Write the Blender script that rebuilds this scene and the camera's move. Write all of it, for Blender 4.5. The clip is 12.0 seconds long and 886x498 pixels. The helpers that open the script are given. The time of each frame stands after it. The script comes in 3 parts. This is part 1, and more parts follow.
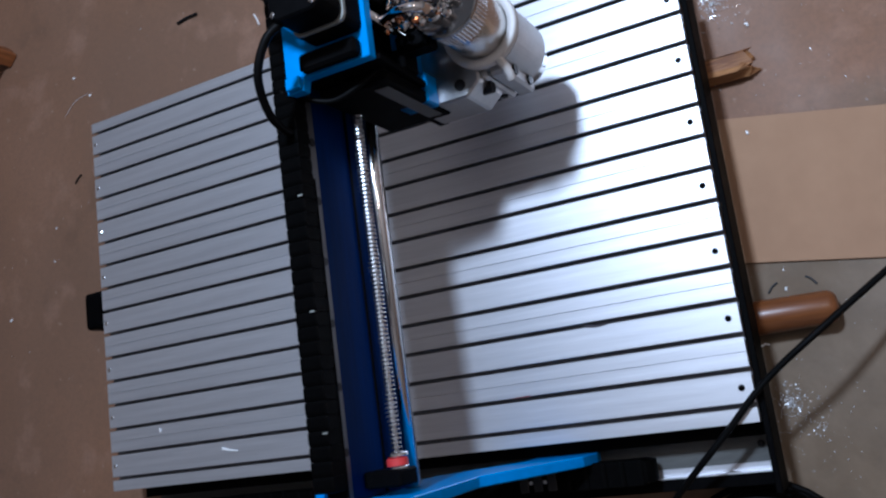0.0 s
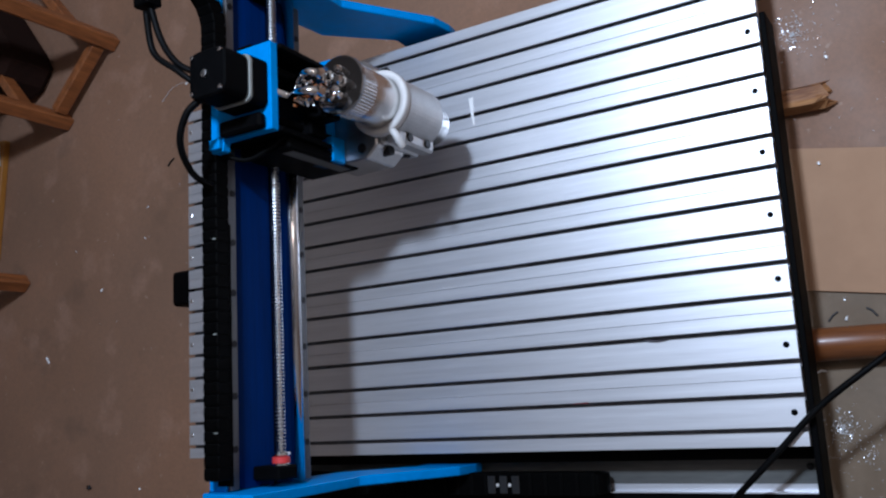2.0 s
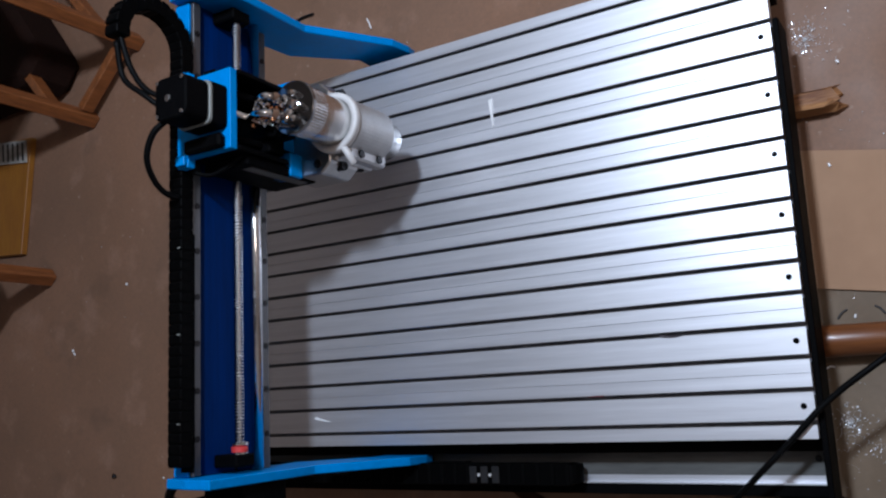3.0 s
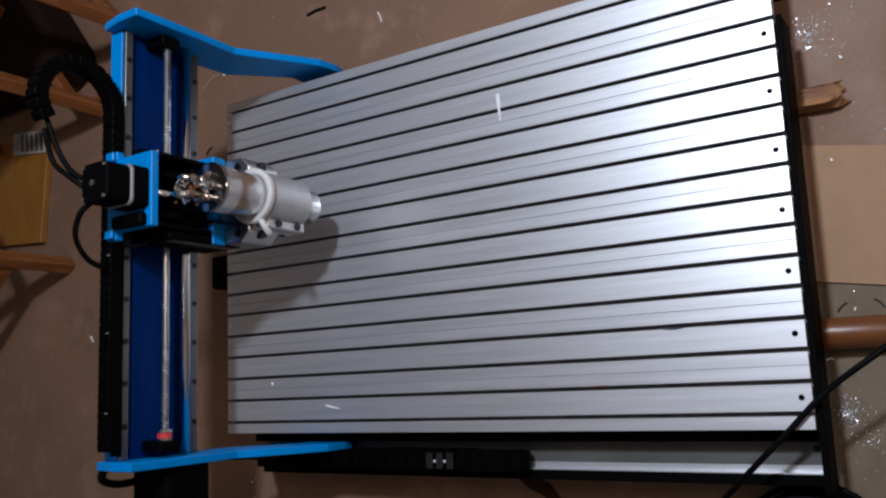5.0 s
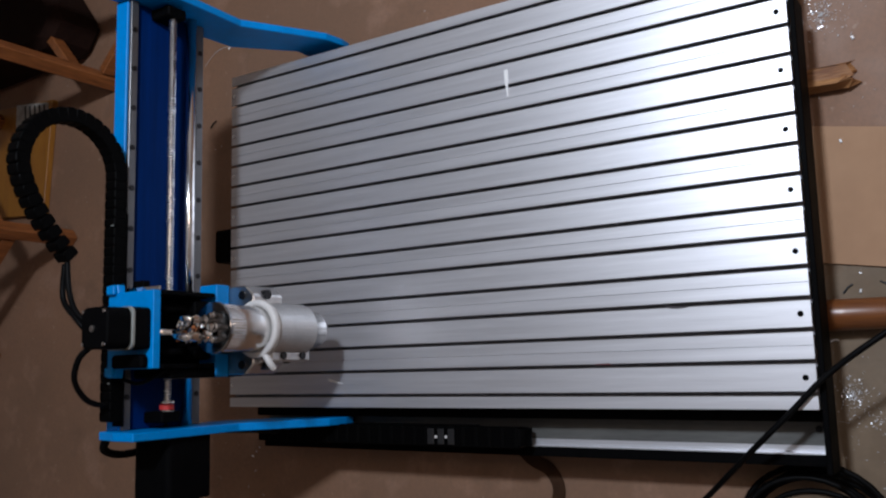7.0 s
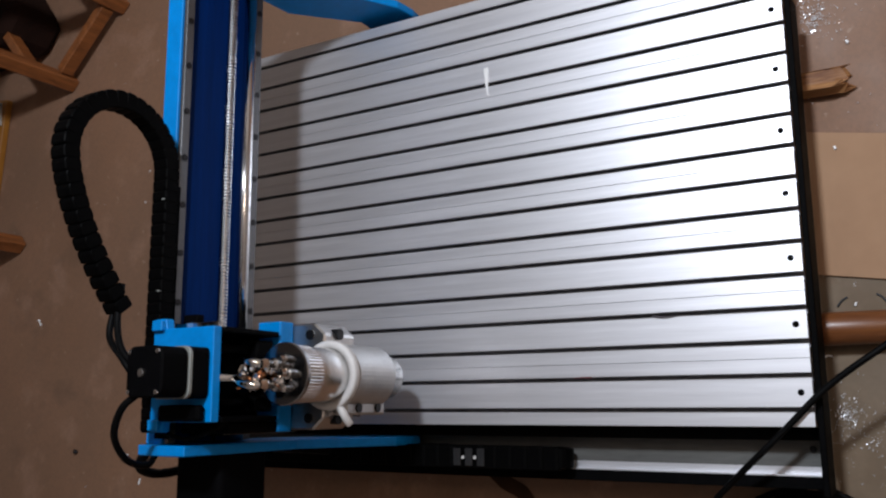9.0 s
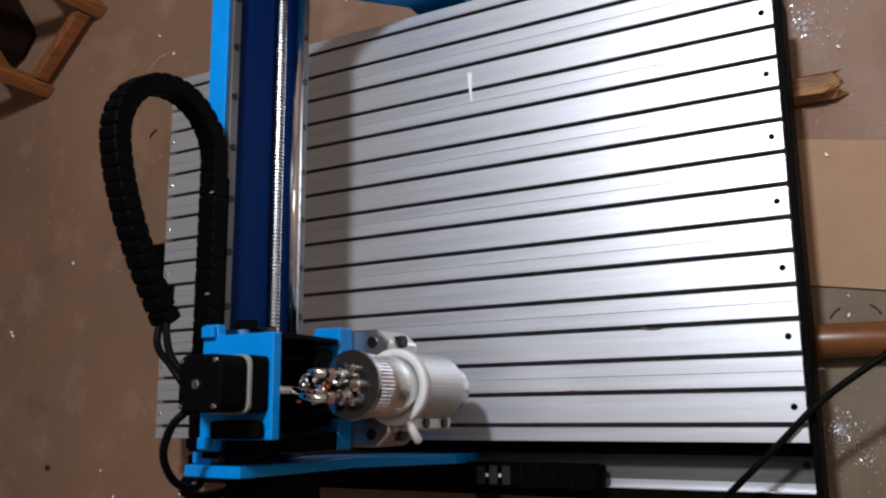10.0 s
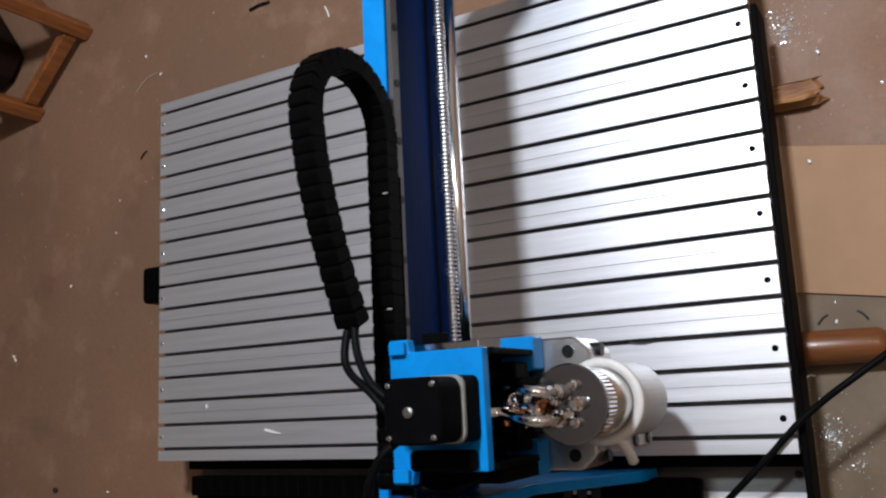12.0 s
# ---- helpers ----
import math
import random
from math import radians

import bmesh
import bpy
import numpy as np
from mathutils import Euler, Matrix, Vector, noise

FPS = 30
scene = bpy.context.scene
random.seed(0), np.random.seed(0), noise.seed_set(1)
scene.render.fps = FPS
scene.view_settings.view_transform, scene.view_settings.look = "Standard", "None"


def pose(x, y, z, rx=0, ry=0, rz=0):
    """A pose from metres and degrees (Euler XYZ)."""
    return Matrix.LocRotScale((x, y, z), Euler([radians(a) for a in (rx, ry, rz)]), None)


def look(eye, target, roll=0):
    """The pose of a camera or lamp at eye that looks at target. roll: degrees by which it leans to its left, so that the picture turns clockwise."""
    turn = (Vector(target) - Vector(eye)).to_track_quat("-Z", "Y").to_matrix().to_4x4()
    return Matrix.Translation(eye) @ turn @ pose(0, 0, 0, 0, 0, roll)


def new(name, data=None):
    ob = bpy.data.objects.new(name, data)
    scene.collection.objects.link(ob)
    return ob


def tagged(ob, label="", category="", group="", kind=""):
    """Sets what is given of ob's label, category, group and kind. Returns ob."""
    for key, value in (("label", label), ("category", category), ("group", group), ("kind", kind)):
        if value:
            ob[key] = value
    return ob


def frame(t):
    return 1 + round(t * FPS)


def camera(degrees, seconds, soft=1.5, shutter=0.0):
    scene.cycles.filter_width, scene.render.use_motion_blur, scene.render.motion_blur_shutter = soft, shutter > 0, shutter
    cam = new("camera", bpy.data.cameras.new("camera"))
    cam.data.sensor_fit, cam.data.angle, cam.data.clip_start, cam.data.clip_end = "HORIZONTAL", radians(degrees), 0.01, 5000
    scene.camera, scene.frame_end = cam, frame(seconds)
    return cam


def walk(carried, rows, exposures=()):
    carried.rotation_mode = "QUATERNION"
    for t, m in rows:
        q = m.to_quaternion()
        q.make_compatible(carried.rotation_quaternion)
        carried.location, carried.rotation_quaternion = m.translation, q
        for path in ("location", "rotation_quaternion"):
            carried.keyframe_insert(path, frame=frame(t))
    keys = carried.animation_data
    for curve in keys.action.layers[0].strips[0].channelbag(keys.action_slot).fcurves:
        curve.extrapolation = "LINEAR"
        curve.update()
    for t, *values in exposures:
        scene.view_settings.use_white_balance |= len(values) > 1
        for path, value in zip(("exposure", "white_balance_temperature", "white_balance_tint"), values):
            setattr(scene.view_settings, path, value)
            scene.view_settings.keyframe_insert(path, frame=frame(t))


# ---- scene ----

# ---------------------------------------------------------------- camera
cam = camera(54.3, 12.0, soft=2.2, shutter=0.4)
PATH = [
    (0, (0.0567, -0.1473, 0.9759), (0.4194, 0.7374, -0.7808), -77.88),
    (0.5, (0.0742, -0.1612, 0.9738), (0.4121, 0.7878, -0.7540), -76.96),
    (1, (0.0774, -0.1600, 0.9954), (0.4107, 0.8186, -0.7167), -77.22),
    (1.5, (0.0726, -0.1496, 1.0147), (0.4164, 0.8300, -0.6947), -76.53),
    (2, (0.0722, -0.1650, 1.0368), (0.4166, 0.8457, -0.6543), -77.14),
    (2.5, (0.0707, -0.1707, 1.0556), (0.4069, 0.8559, -0.6276), -77.38),
    (3, (0.0681, -0.1728, 1.0754), (0.4046, 0.8596, -0.6041), -77.48),
    (5, (0.0727, -0.1968, 1.0915), (0.3778, 0.8698, -0.5726), -79.06),
    (5.5, (0.0709, -0.1909, 1.0914), (0.3730, 0.8737, -0.5746), -79.01),
    (6, (0.0670, -0.1867, 1.0942), (0.3647, 0.8741, -0.5749), -78.92),
    (6.5, (0.0641, -0.1866, 1.0920), (0.3477, 0.8784, -0.5769), -79.32),
    (7, (0.0632, -0.1877, 1.0917), (0.3295, 0.8830, -0.5765), -79.79),
    (9, (0.0280, -0.1352, 1.0294), (0.3804, 0.8586, -0.6701), -73.63),
    (9.5, (0.0244, -0.1143, 1.0060), (0.4051, 0.8391, -0.7104), -71.56),
    (10, (0.0330, -0.1231, 0.9964), (0.4088, 0.8420, -0.7146), -72.09),
    (10.5, (0.0652, -0.1381, 0.9921), (0.4025, 0.8467, -0.7156), -75.33),
    (11, (0.0691, -0.1351, 0.9956), (0.4094, 0.8378, -0.7184), -75.22),
    (11.5, (0.0708, -0.1380, 0.9978), (0.4167, 0.8353, -0.7148), -75.37),
    (12, (0.0751, -0.1501, 0.9976), (0.4182, 0.8292, -0.7122), -76.17),
]

walk(cam, [(t, look(eye, target, roll)) for t, eye, target, roll in PATH],
     exposures=[(0, 0.02, 5150, 8), (2, 0.00, 5300, 8), (3, -0.08, 5550, 9), (5, -0.18, 5950, 10), (7, -0.18, 6000, 10), (9, -0.06, 6250, 10), (10.5, 0.04, 6300, 9), (12, 0.16, 6350, 9)])

FLOOR = -0.12          # the bed's top is z = 0

# ---------------------------------------------------------------- light
world = bpy.data.worlds.new("room_air")
scene.world = world
world.use_nodes = True
world.node_tree.nodes["Background"].inputs[0].default_value = (0.010, 0.0075, 0.006, 1)
world.node_tree.nodes["Background"].inputs[1].default_value = 1.0


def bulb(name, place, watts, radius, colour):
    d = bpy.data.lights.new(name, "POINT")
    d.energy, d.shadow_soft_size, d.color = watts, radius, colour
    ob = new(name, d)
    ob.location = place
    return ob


bulb("ceiling_bulb", (0.86, 0.055, 1.62), 100, 0.07, (0.88, 0.93, 1.0))
# unseen warm fill lamp, added to lift the shadows on the bed
bulb("warm_fill_lamp", (0.70, -1.10, 2.05), 18, 0.22, (1.0, 0.74, 0.55))


# ---------------------------------------------------------------- materials
def mat(name, colour, rough=0.5, metal=0.0, vary=0.15, scale=30.0, bump=0.0, stretch=(1, 1, 1), second=None,
        rough_vary=0.1, island=0.0, coat=0.0, fine=6.0, spec=0.5):
    m = bpy.data.materials.new(name)
    m.use_nodes = True
    nt = m.node_tree
    N, L = nt.nodes, nt.links
    b = N["Principled BSDF"]
    b.inputs["Roughness"].default_value = rough
    b.inputs["Metallic"].default_value = metal
    b.inputs["Coat Weight"].default_value = coat
    b.inputs["Specular IOR Level"].default_value = spec
    tc = N.new("ShaderNodeTexCoord")
    mp = N.new("ShaderNodeMapping")
    mp.inputs["Scale"].default_value = stretch
    L.new(tc.outputs["Object"], mp.inputs["Vector"])
    n1 = N.new("ShaderNodeTexNoise")
    n1.inputs["Scale"].default_value, n1.inputs["Detail"].default_value = scale, 5
    n2 = N.new("ShaderNodeTexNoise")
    n2.inputs["Scale"].default_value, n2.inputs["Detail"].default_value = scale * fine, 3
    L.new(mp.outputs[0], n1.inputs["Vector"])
    L.new(mp.outputs[0], n2.inputs["Vector"])
    mix = N.new("ShaderNodeMix")
    mix.data_type = "FLOAT"
    mix.inputs[0].default_value = 0.4
    L.new(n1.outputs[0], mix.inputs[2])
    L.new(n2.outputs[0], mix.inputs[3])
    ramp = N.new("ShaderNodeValToRGB")
    ramp.color_ramp.elements[0].position, ramp.color_ramp.elements[1].position = 0.34, 0.66
    lo = second or tuple(c * (1 - vary) for c in colour)
    hi = colour if second else tuple(min(1, c * (1 + vary)) for c in colour)
    ramp.color_ramp.elements[0].color = (*lo, 1)
    ramp.color_ramp.elements[1].color = (*hi, 1)
    L.new(mix.outputs[0], ramp.inputs[0])
    out = ramp.outputs[0]
    if island:
        info = N.new("ShaderNodeObjectInfo")
        hsv = N.new("ShaderNodeHueSaturation")
        mr = N.new("ShaderNodeMapRange")
        mr.inputs[3].default_value, mr.inputs[4].default_value = 1 - island, 1 + island
        L.new(info.outputs["Random"], mr.inputs[0])
        L.new(mr.outputs[0], hsv.inputs["Value"])
        L.new(out, hsv.inputs["Color"])
        out = hsv.outputs[0]
    L.new(out, b.inputs["Base Color"])
    rr = N.new("ShaderNodeMapRange")
    rr.inputs[3].default_value, rr.inputs[4].default_value = max(0.02, rough - rough_vary), min(1, rough + rough_vary)
    L.new(n1.outputs[0], rr.inputs[0])
    L.new(rr.outputs[0], b.inputs["Roughness"])
    if bump:
        bp = N.new("ShaderNodeBump")
        bp.inputs["Strength"].default_value, bp.inputs["Distance"].default_value = bump, 0.002
        L.new(mix.outputs[0], bp.inputs["Height"])
        L.new(bp.outputs[0], b.inputs["Normal"])
    return m


ALU = mat("anodised_aluminium", (0.69, 0.69, 0.72), 0.43, 0.80, 0.09, 9, 0.03, (14, 0.35, 14), island=0.03, rough_vary=0.06)
ALU_CAST = mat("machined_aluminium", (0.50, 0.49, 0.48), 0.32, 1.0, 0.10, 40, 0.06)
ALU_DULL = mat("dull_sheet_metal", (0.11, 0.11, 0.105), 0.5, 0.5, 0.2, 12, 0.05, (3, 0.5, 3))
STEEL = mat("polished_steel", (0.75, 0.75, 0.76), 0.12, 1.0, 0.05, 30, rough_vary=0.05)
FROST = mat("blasted_aluminium", (0.50, 0.50, 0.50), 0.46, 0.75, 0.10, 60, 0.05)
SPINDLE = mat("turned_steel", (0.66, 0.65, 0.64), 0.24, 1.0, 0.08, 30, 0.02, (1, 1, 8), rough_vary=0.06)
SCREW = mat("ground_steel", (0.52, 0.53, 0.55), 0.26, 1.0, 0.05, 30)
CHROME = mat("chrome", (0.80, 0.79, 0.78), 0.06, 1.0, 0.04, 20, rough_vary=0.03)
WARM_GLINT = mat("copper_toned_glint", (0.80, 0.36, 0.17), 0.16, 1.0, 0.1, 30, rough_vary=0.05)
DIMMED_CHROME = mat("dimmed_chrome", (0.26, 0.26, 0.27), 0.10, 1.0, 0.06, 20, rough_vary=0.04)
RAILGREY = mat("rail_grey", (0.125, 0.128, 0.135), 0.38, 0.7, 0.15, 25, stretch=(0.5, 6, 6))
BLUE = mat("blue_paint", (0.002, 0.205, 0.580), 0.4, 0.0, 0.12, 18, 0.04, rough_vary=0.08, spec=0.25)
NAVY = mat("navy_anodised", (0.0006, 0.015, 0.090), 0.5, 0.0, 0.25, 10, 0.03, (0.4, 8, 8), spec=0.05)
BLACK = mat("black_paint", (0.0018, 0.0018, 0.0021), 0.6, 0.0, 0.3, 30, 0.05, spec=0.03)
PLASTIC = mat("black_plastic", (0.0013, 0.0013, 0.0014), 0.5, 0.0, 0.3, 60, 0.05, spec=0.03)
RUBBER = mat("black_rubber", (0.0026, 0.0026, 0.0028), 0.5, 0.0, 0.3, 50, 0.03, spec=0.06)
SLOT_SHADE = mat("slot_shade_grey", (0.200, 0.200, 0.225), 0.6, 0.2, 0.3, 40)
DARKHOLE = mat("dark_steel", (0.015, 0.015, 0.017), 0.4, 0.6, 0.3, 50)
WHITE = mat("white_plastic", (0.58, 0.565, 0.55), 0.5, 0.0, 0.08, 40, 0.04)
RED = mat("red_paint", (0.55, 0.04, 0.04), 0.45, 0.0, 0.15, 40)
CLIP = mat("dark_grey_plastic", (0.009, 0.009, 0.010), 0.5, 0.0, 0.2, 40)
GASKET = mat("grey_gasket", (0.27, 0.28, 0.26), 0.5, 0.3, 0.1, 40)
WOOD = mat("orange_brown_wood", (0.290, 0.098, 0.026), 0.45, 0.0, 0.3, 9, 0.15, (7, 7, 0.7), second=(0.130, 0.040, 0.010), coat=0.12)
WOODPALE = mat("split_pale_wood", (0.46, 0.24, 0.095), 0.6, 0.0, 0.3, 10, 0.5, (9, 0.8, 9), second=(0.17, 0.062, 0.020))
WOODLOG = mat("varnished_wood", (0.19, 0.066, 0.018), 0.34, 0.0, 0.3, 8, 0.1, (8, 0.7, 8), second=(0.11, 0.035, 0.010), coat=0.1)
YELLOW = mat("yellow_plywood", (0.32, 0.135, 0.014), 0.5, 0.0, 0.25, 6, 0.1, (1, 5, 5), second=(0.22, 0.080, 0.008))
STOOL_SHADE = mat("dark_red_brown_shade", (0.014, 0.006, 0.004), 0.9, 0.0, 0.3, 20, 0.3, spec=0.1)
SHADOW_BAND = mat("dark_brown_shadow", (0.040, 0.020, 0.011), 0.9, 0.0, 0.2, 60, 0.2, spec=0.1)
PAPER = mat("newsprint", (0.50, 0.48, 0.44), 0.8, 0.0, 0.4, 30, 0.1, second=(0.22, 0.21, 0.19))
CARD = mat("brown_cardboard", (0.40, 0.245, 0.145), 0.85, 0.0, 0.12, 5, 0.1, second=(0.33, 0.195, 0.112))


def floor_material():
    """Worn concrete: slow changes of tone, pale dust blotches, dark stains, fine grain."""
    m = bpy.data.materials.new("dusty_concrete")
    m.use_nodes = True
    N, L = m.node_tree.nodes, m.node_tree.links
    b = N["Principled BSDF"]
    tc = N.new("ShaderNodeTexCoord")

    def noisy(scale, detail, lo, hi, rough=0.55):
        n = N.new("ShaderNodeTexNoise")
        n.inputs["Scale"].default_value, n.inputs["Detail"].default_value, n.inputs["Roughness"].default_value = scale, detail, rough
        L.new(tc.outputs["Object"], n.inputs["Vector"])
        r = N.new("ShaderNodeMapRange")
        r.inputs[1].default_value, r.inputs[2].default_value = lo, hi
        L.new(n.outputs[0], r.inputs[0])
        return r.outputs[0]

    def blend(fac, a, c, amount=1.0):
        x = N.new("ShaderNodeMix")
        x.data_type = "RGBA"
        k = N.new("ShaderNodeMath")
        k.operation = "MULTIPLY"
        k.inputs[1].default_value = amount
        L.new(fac, k.inputs[0])
        L.new(k.outputs[0], x.inputs[0])
        for slot, v in ((6, a), (7, c)):
            if isinstance(v, tuple):
                x.inputs[slot].default_value = (*v, 1)
            else:
                L.new(v, x.inputs[slot])
        return x.outputs[2]
    col = blend(noisy(1.6, 3, 0.35, 0.65), (0.196, 0.110, 0.066), (0.264, 0.140, 0.081))
    col = blend(noisy(13, 4, 0.56, 0.70), col, (0.340, 0.202, 0.138), 0.45)
    col = blend(noisy(7, 5, 0.60, 0.72), col, (0.110, 0.066, 0.042), 0.5)
    col = blend(noisy(170, 4, 0.40, 0.66, 0.7), col, (0.140, 0.085, 0.055), 0.35)
    col = blend(noisy(60, 2, 0.70, 0.76), col, (0.40, 0.30, 0.23), 0.4)
    dist = N.new("ShaderNodeVectorMath")
    dist.operation = "DISTANCE"
    dist.inputs[1].default_value = (-0.02, -0.22, -0.12)
    L.new(tc.outputs["Object"], dist.inputs[0])
    wob = N.new("ShaderNodeMath")
    wob.operation = "MULTIPLY_ADD"
    wob.inputs[1].default_value = 0.16
    L.new(noisy(9, 4, 0.2, 0.8), wob.inputs[0])
    L.new(dist.outputs["Value"], wob.inputs[2])
    oil = N.new("ShaderNodeMapRange")
    oil.inputs[1].default_value, oil.inputs[2].default_value, oil.inputs[3].default_value, oil.inputs[4].default_value = 0.32, 0.50, 1.0, 0.0
    L.new(wob.outputs[0], oil.inputs[0])
    grey = blend(noisy(22, 4, 0.35, 0.65), (0.118, 0.093, 0.058), (0.165, 0.130, 0.085))
    col = blend(oil.outputs[0], col, grey, 0.8)
    L.new(col, b.inputs["Base Color"])
    rg = N.new("ShaderNodeMapRange")
    rg.inputs[3].default_value, rg.inputs[4].default_value = 0.5, 0.85
    L.new(noisy(5, 3, 0.3, 0.7), rg.inputs[0])
    L.new(rg.outputs[0], b.inputs["Roughness"])
    bp = N.new("ShaderNodeBump")
    bp.inputs["Strength"].default_value, bp.inputs["Distance"].default_value = 0.25, 0.0015
    L.new(noisy(90, 6, 0.0, 1.0, 0.65), bp.inputs["Height"])
    L.new(bp.outputs[0], b.inputs["Normal"])
    return m


FLOORMAT = floor_material()
WALLMAT = mat("bounce_wall_tone", (0.44, 0.38, 0.33), 0.9, 0.0, 0.12, 2.0, 0.1)
ROOFMAT = mat("dim_ceiling_tone", (0.21, 0.18, 0.155), 0.9, 0.0, 0.12, 2.0, 0.1)
CHIPWHITE = mat("white_shaving", (0.80, 0.80, 0.80), 0.4, 0.0, 0.05, 50)
SWARF = mat("metal_swarf", (0.85, 0.86, 0.88), 0.25, 0.45, 0.05, 80)
MARK = mat("dark_scratch", (0.05, 0.04, 0.05), 0.6, 0.0, 0.2, 80)
MARKRED = mat("red_brown_mark", (0.13, 0.022, 0.026), 0.6, 0.0, 0.2, 80)


# ---------------------------------------------------------------- mesh helpers
def mesh_of(name, bm, material, smooth=False):
    me = bpy.data.meshes.new(name)
    bmesh.ops.recalc_face_normals(bm, faces=bm.faces)
    bm.to_mesh(me)
    bm.free()
    me.materials.append(material)
    if smooth:
        for p in me.polygons:
            p.use_smooth = True
    return me


def part(name, bm, material, parent=None, label="", smooth=False):
    ob = new(name, mesh_of(name, bm, material, smooth))
    ob.parent = parent
    return tagged(ob, label=label)


def empty(name, place=(0, 0, 0), parent=None):
    ob = new(name)
    ob.empty_display_size = 0.02
    ob.location = place
    ob.parent = parent
    return ob


def box(x0, x1, y0, y1, z0, z1, bevel=0.0015, bm=None, m=None, seg=1):
    bm = bm or bmesh.new()
    r = bmesh.ops.create_cube(bm, size=1)["verts"]
    bmesh.ops.scale(bm, vec=(x1 - x0, y1 - y0, z1 - z0), verts=r)
    bmesh.ops.translate(bm, vec=((x0 + x1) / 2, (y0 + y1) / 2, (z0 + z1) / 2), verts=r)
    if bevel:
        es = list({e for v in r for e in v.link_edges})
        res = bmesh.ops.bevel(bm, geom=es, offset=bevel, segments=seg, affect="EDGES", profile=0.5)
        r = [v for v in res["verts"]]
    if m is not None:
        bmesh.ops.transform(bm, matrix=m, verts=list({v for v in r}))
    return bm


def tube(points, radius, sides=10, bm=None, caps=True, radii=None):
    """A round bar along a line of points."""
    bm = bm or bmesh.new()
    pts = [Vector(p) for p in points]
    rings = []
    up = Vector((0, 0, 1))
    for i, p in enumerate(pts):
        d = (pts[min(i + 1, len(pts) - 1)] - pts[max(i - 1, 0)]).normalized()
        a = d.cross(up)
        if a.length < 0.05:
            a = d.cross(Vector((1, 0, 0)))
        a.normalize()
        b = a.cross(d).normalized()
        r = radii[i] if radii else radius
        rings.append([bm.verts.new(p + (a * math.cos(k) + b * math.sin(k)) * r)
                      for k in [2 * math.pi * j / sides for j in range(sides)]])
    for q, s in zip(rings, rings[1:]):
        for j in range(sides):
            bm.faces.new((q[j], q[(j + 1) % sides], s[(j + 1) % sides], s[j]))
    if caps:
        bm.faces.new(rings[0])
        bm.faces.new(list(reversed(rings[-1])))
    return bm


def turned(profile, centre, sides=32, axis="z", bm=None):
    """A body of revolution; profile: (radius, height) from one end to the other."""
    bm = bm or bmesh.new()
    rings = []
    for r, h in profile:
        ring = []
        for j in range(sides):
            k = 2 * math.pi * j / sides
            u, v = r * math.cos(k), r * math.sin(k)
            p = {"z": (u, v, h), "y": (u, h, v), "x": (h, u, v)}[axis]
            ring.append(bm.verts.new(Vector(p) + Vector(centre)))
        rings.append(ring)
    for q, s in zip(rings, rings[1:]):
        for j in range(sides):
            bm.faces.new((q[j], q[(j + 1) % sides], s[(j + 1) % sides], s[j]))
    bm.faces.new(rings[0])
    bm.faces.new(rings[-1])
    return bm


def slab(outline, axis, a, b, bevel=0.0, bm=None):
    """A plate: an outline of (u, v) drawn across one axis, from a to b along it."""
    bm = bm or bmesh.new()

    def put(u, v, w):
        return {"x": (w, u, v), "y": (u, w, v), "z": (u, v, w)}[axis]
    lo = [bm.verts.new(put(u, v, a)) for u, v in outline]
    hi = [bm.verts.new(put(u, v, b)) for u, v in outline]
    n = len(outline)
    bm.faces.new(lo)
    bm.faces.new(list(reversed(hi)))
    for i in range(n):
        bm.faces.new((lo[i], lo[(i + 1) % n], hi[(i + 1) % n], hi[i]))
    if bevel:
        bmesh.ops.recalc_face_normals(bm, faces=bm.faces)
        bmesh.ops.bevel(bm, geom=list(bm.edges), offset=bevel, segments=1, affect="EDGES", clamp_overlap=True)
    return bm


def rounded(w, h, r, n=4, cx=0, cy=0):
    pts = []
    for sx, sy, a0 in ((1, 1, 0), (-1, 1, 90), (-1, -1, 180), (1, -1, 270)):
        for i in range(n + 1):
            a = radians(a0 + 90 * i / n)
            pts.append((cx + sx * (w / 2 - r) + r * math.cos(a), cy + sy * (h / 2 - r) + r * math.sin(a)))
    return pts


def spline(points, n=8):
    """A smooth line through the points."""
    pts = [Vector(p) for p in points]
    pts = [pts[0] * 2 - pts[1]] + pts + [pts[-1] * 2 - pts[-2]]
    out = []
    for i in range(1, len(pts) - 2):
        a, b, c, d = pts[i - 1:i + 3]
        for k in range(n):
            t = k / n
            out.append(0.5 * (2 * b + (c - a) * t + (2 * a - 5 * b + 4 * c - d) * t * t + (3 * b - a - 3 * c + d) * t ** 3))
    out.append(pts[-2])
    return out


# ---------------------------------------------------------------- the room
X0, X1, Y0, Y1, ROOF = -2.0, 2.6, -2.0, 3.4, 2.65
fl = part("floor", box(X0, X1, Y0, Y1, FLOOR - 0.1, FLOOR, 0), FLOORMAT)
tagged(fl, "dusty brown concrete workshop floor", "floor", kind="structure")
# unseen walls and ceiling, sized and toned to set the bounced light
for name, b in (("wall_south", (X0, X1, Y0 - 0.1, Y0, FLOOR, ROOF)), ("wall_north", (X0, X1, Y1, Y1 + 0.1, FLOOR, ROOF)),
                ("wall_west", (X0 - 0.1, X0, Y0 - 0.1, Y1 + 0.1, FLOOR, ROOF)), ("wall_east", (X1, X1 + 0.1, Y0 - 0.1, Y1 + 0.1, FLOOR, ROOF))):
    tagged(part(name, box(*b, 0), WALLMAT), "plain unseen wall added to bounce light", "wall", kind="structure")
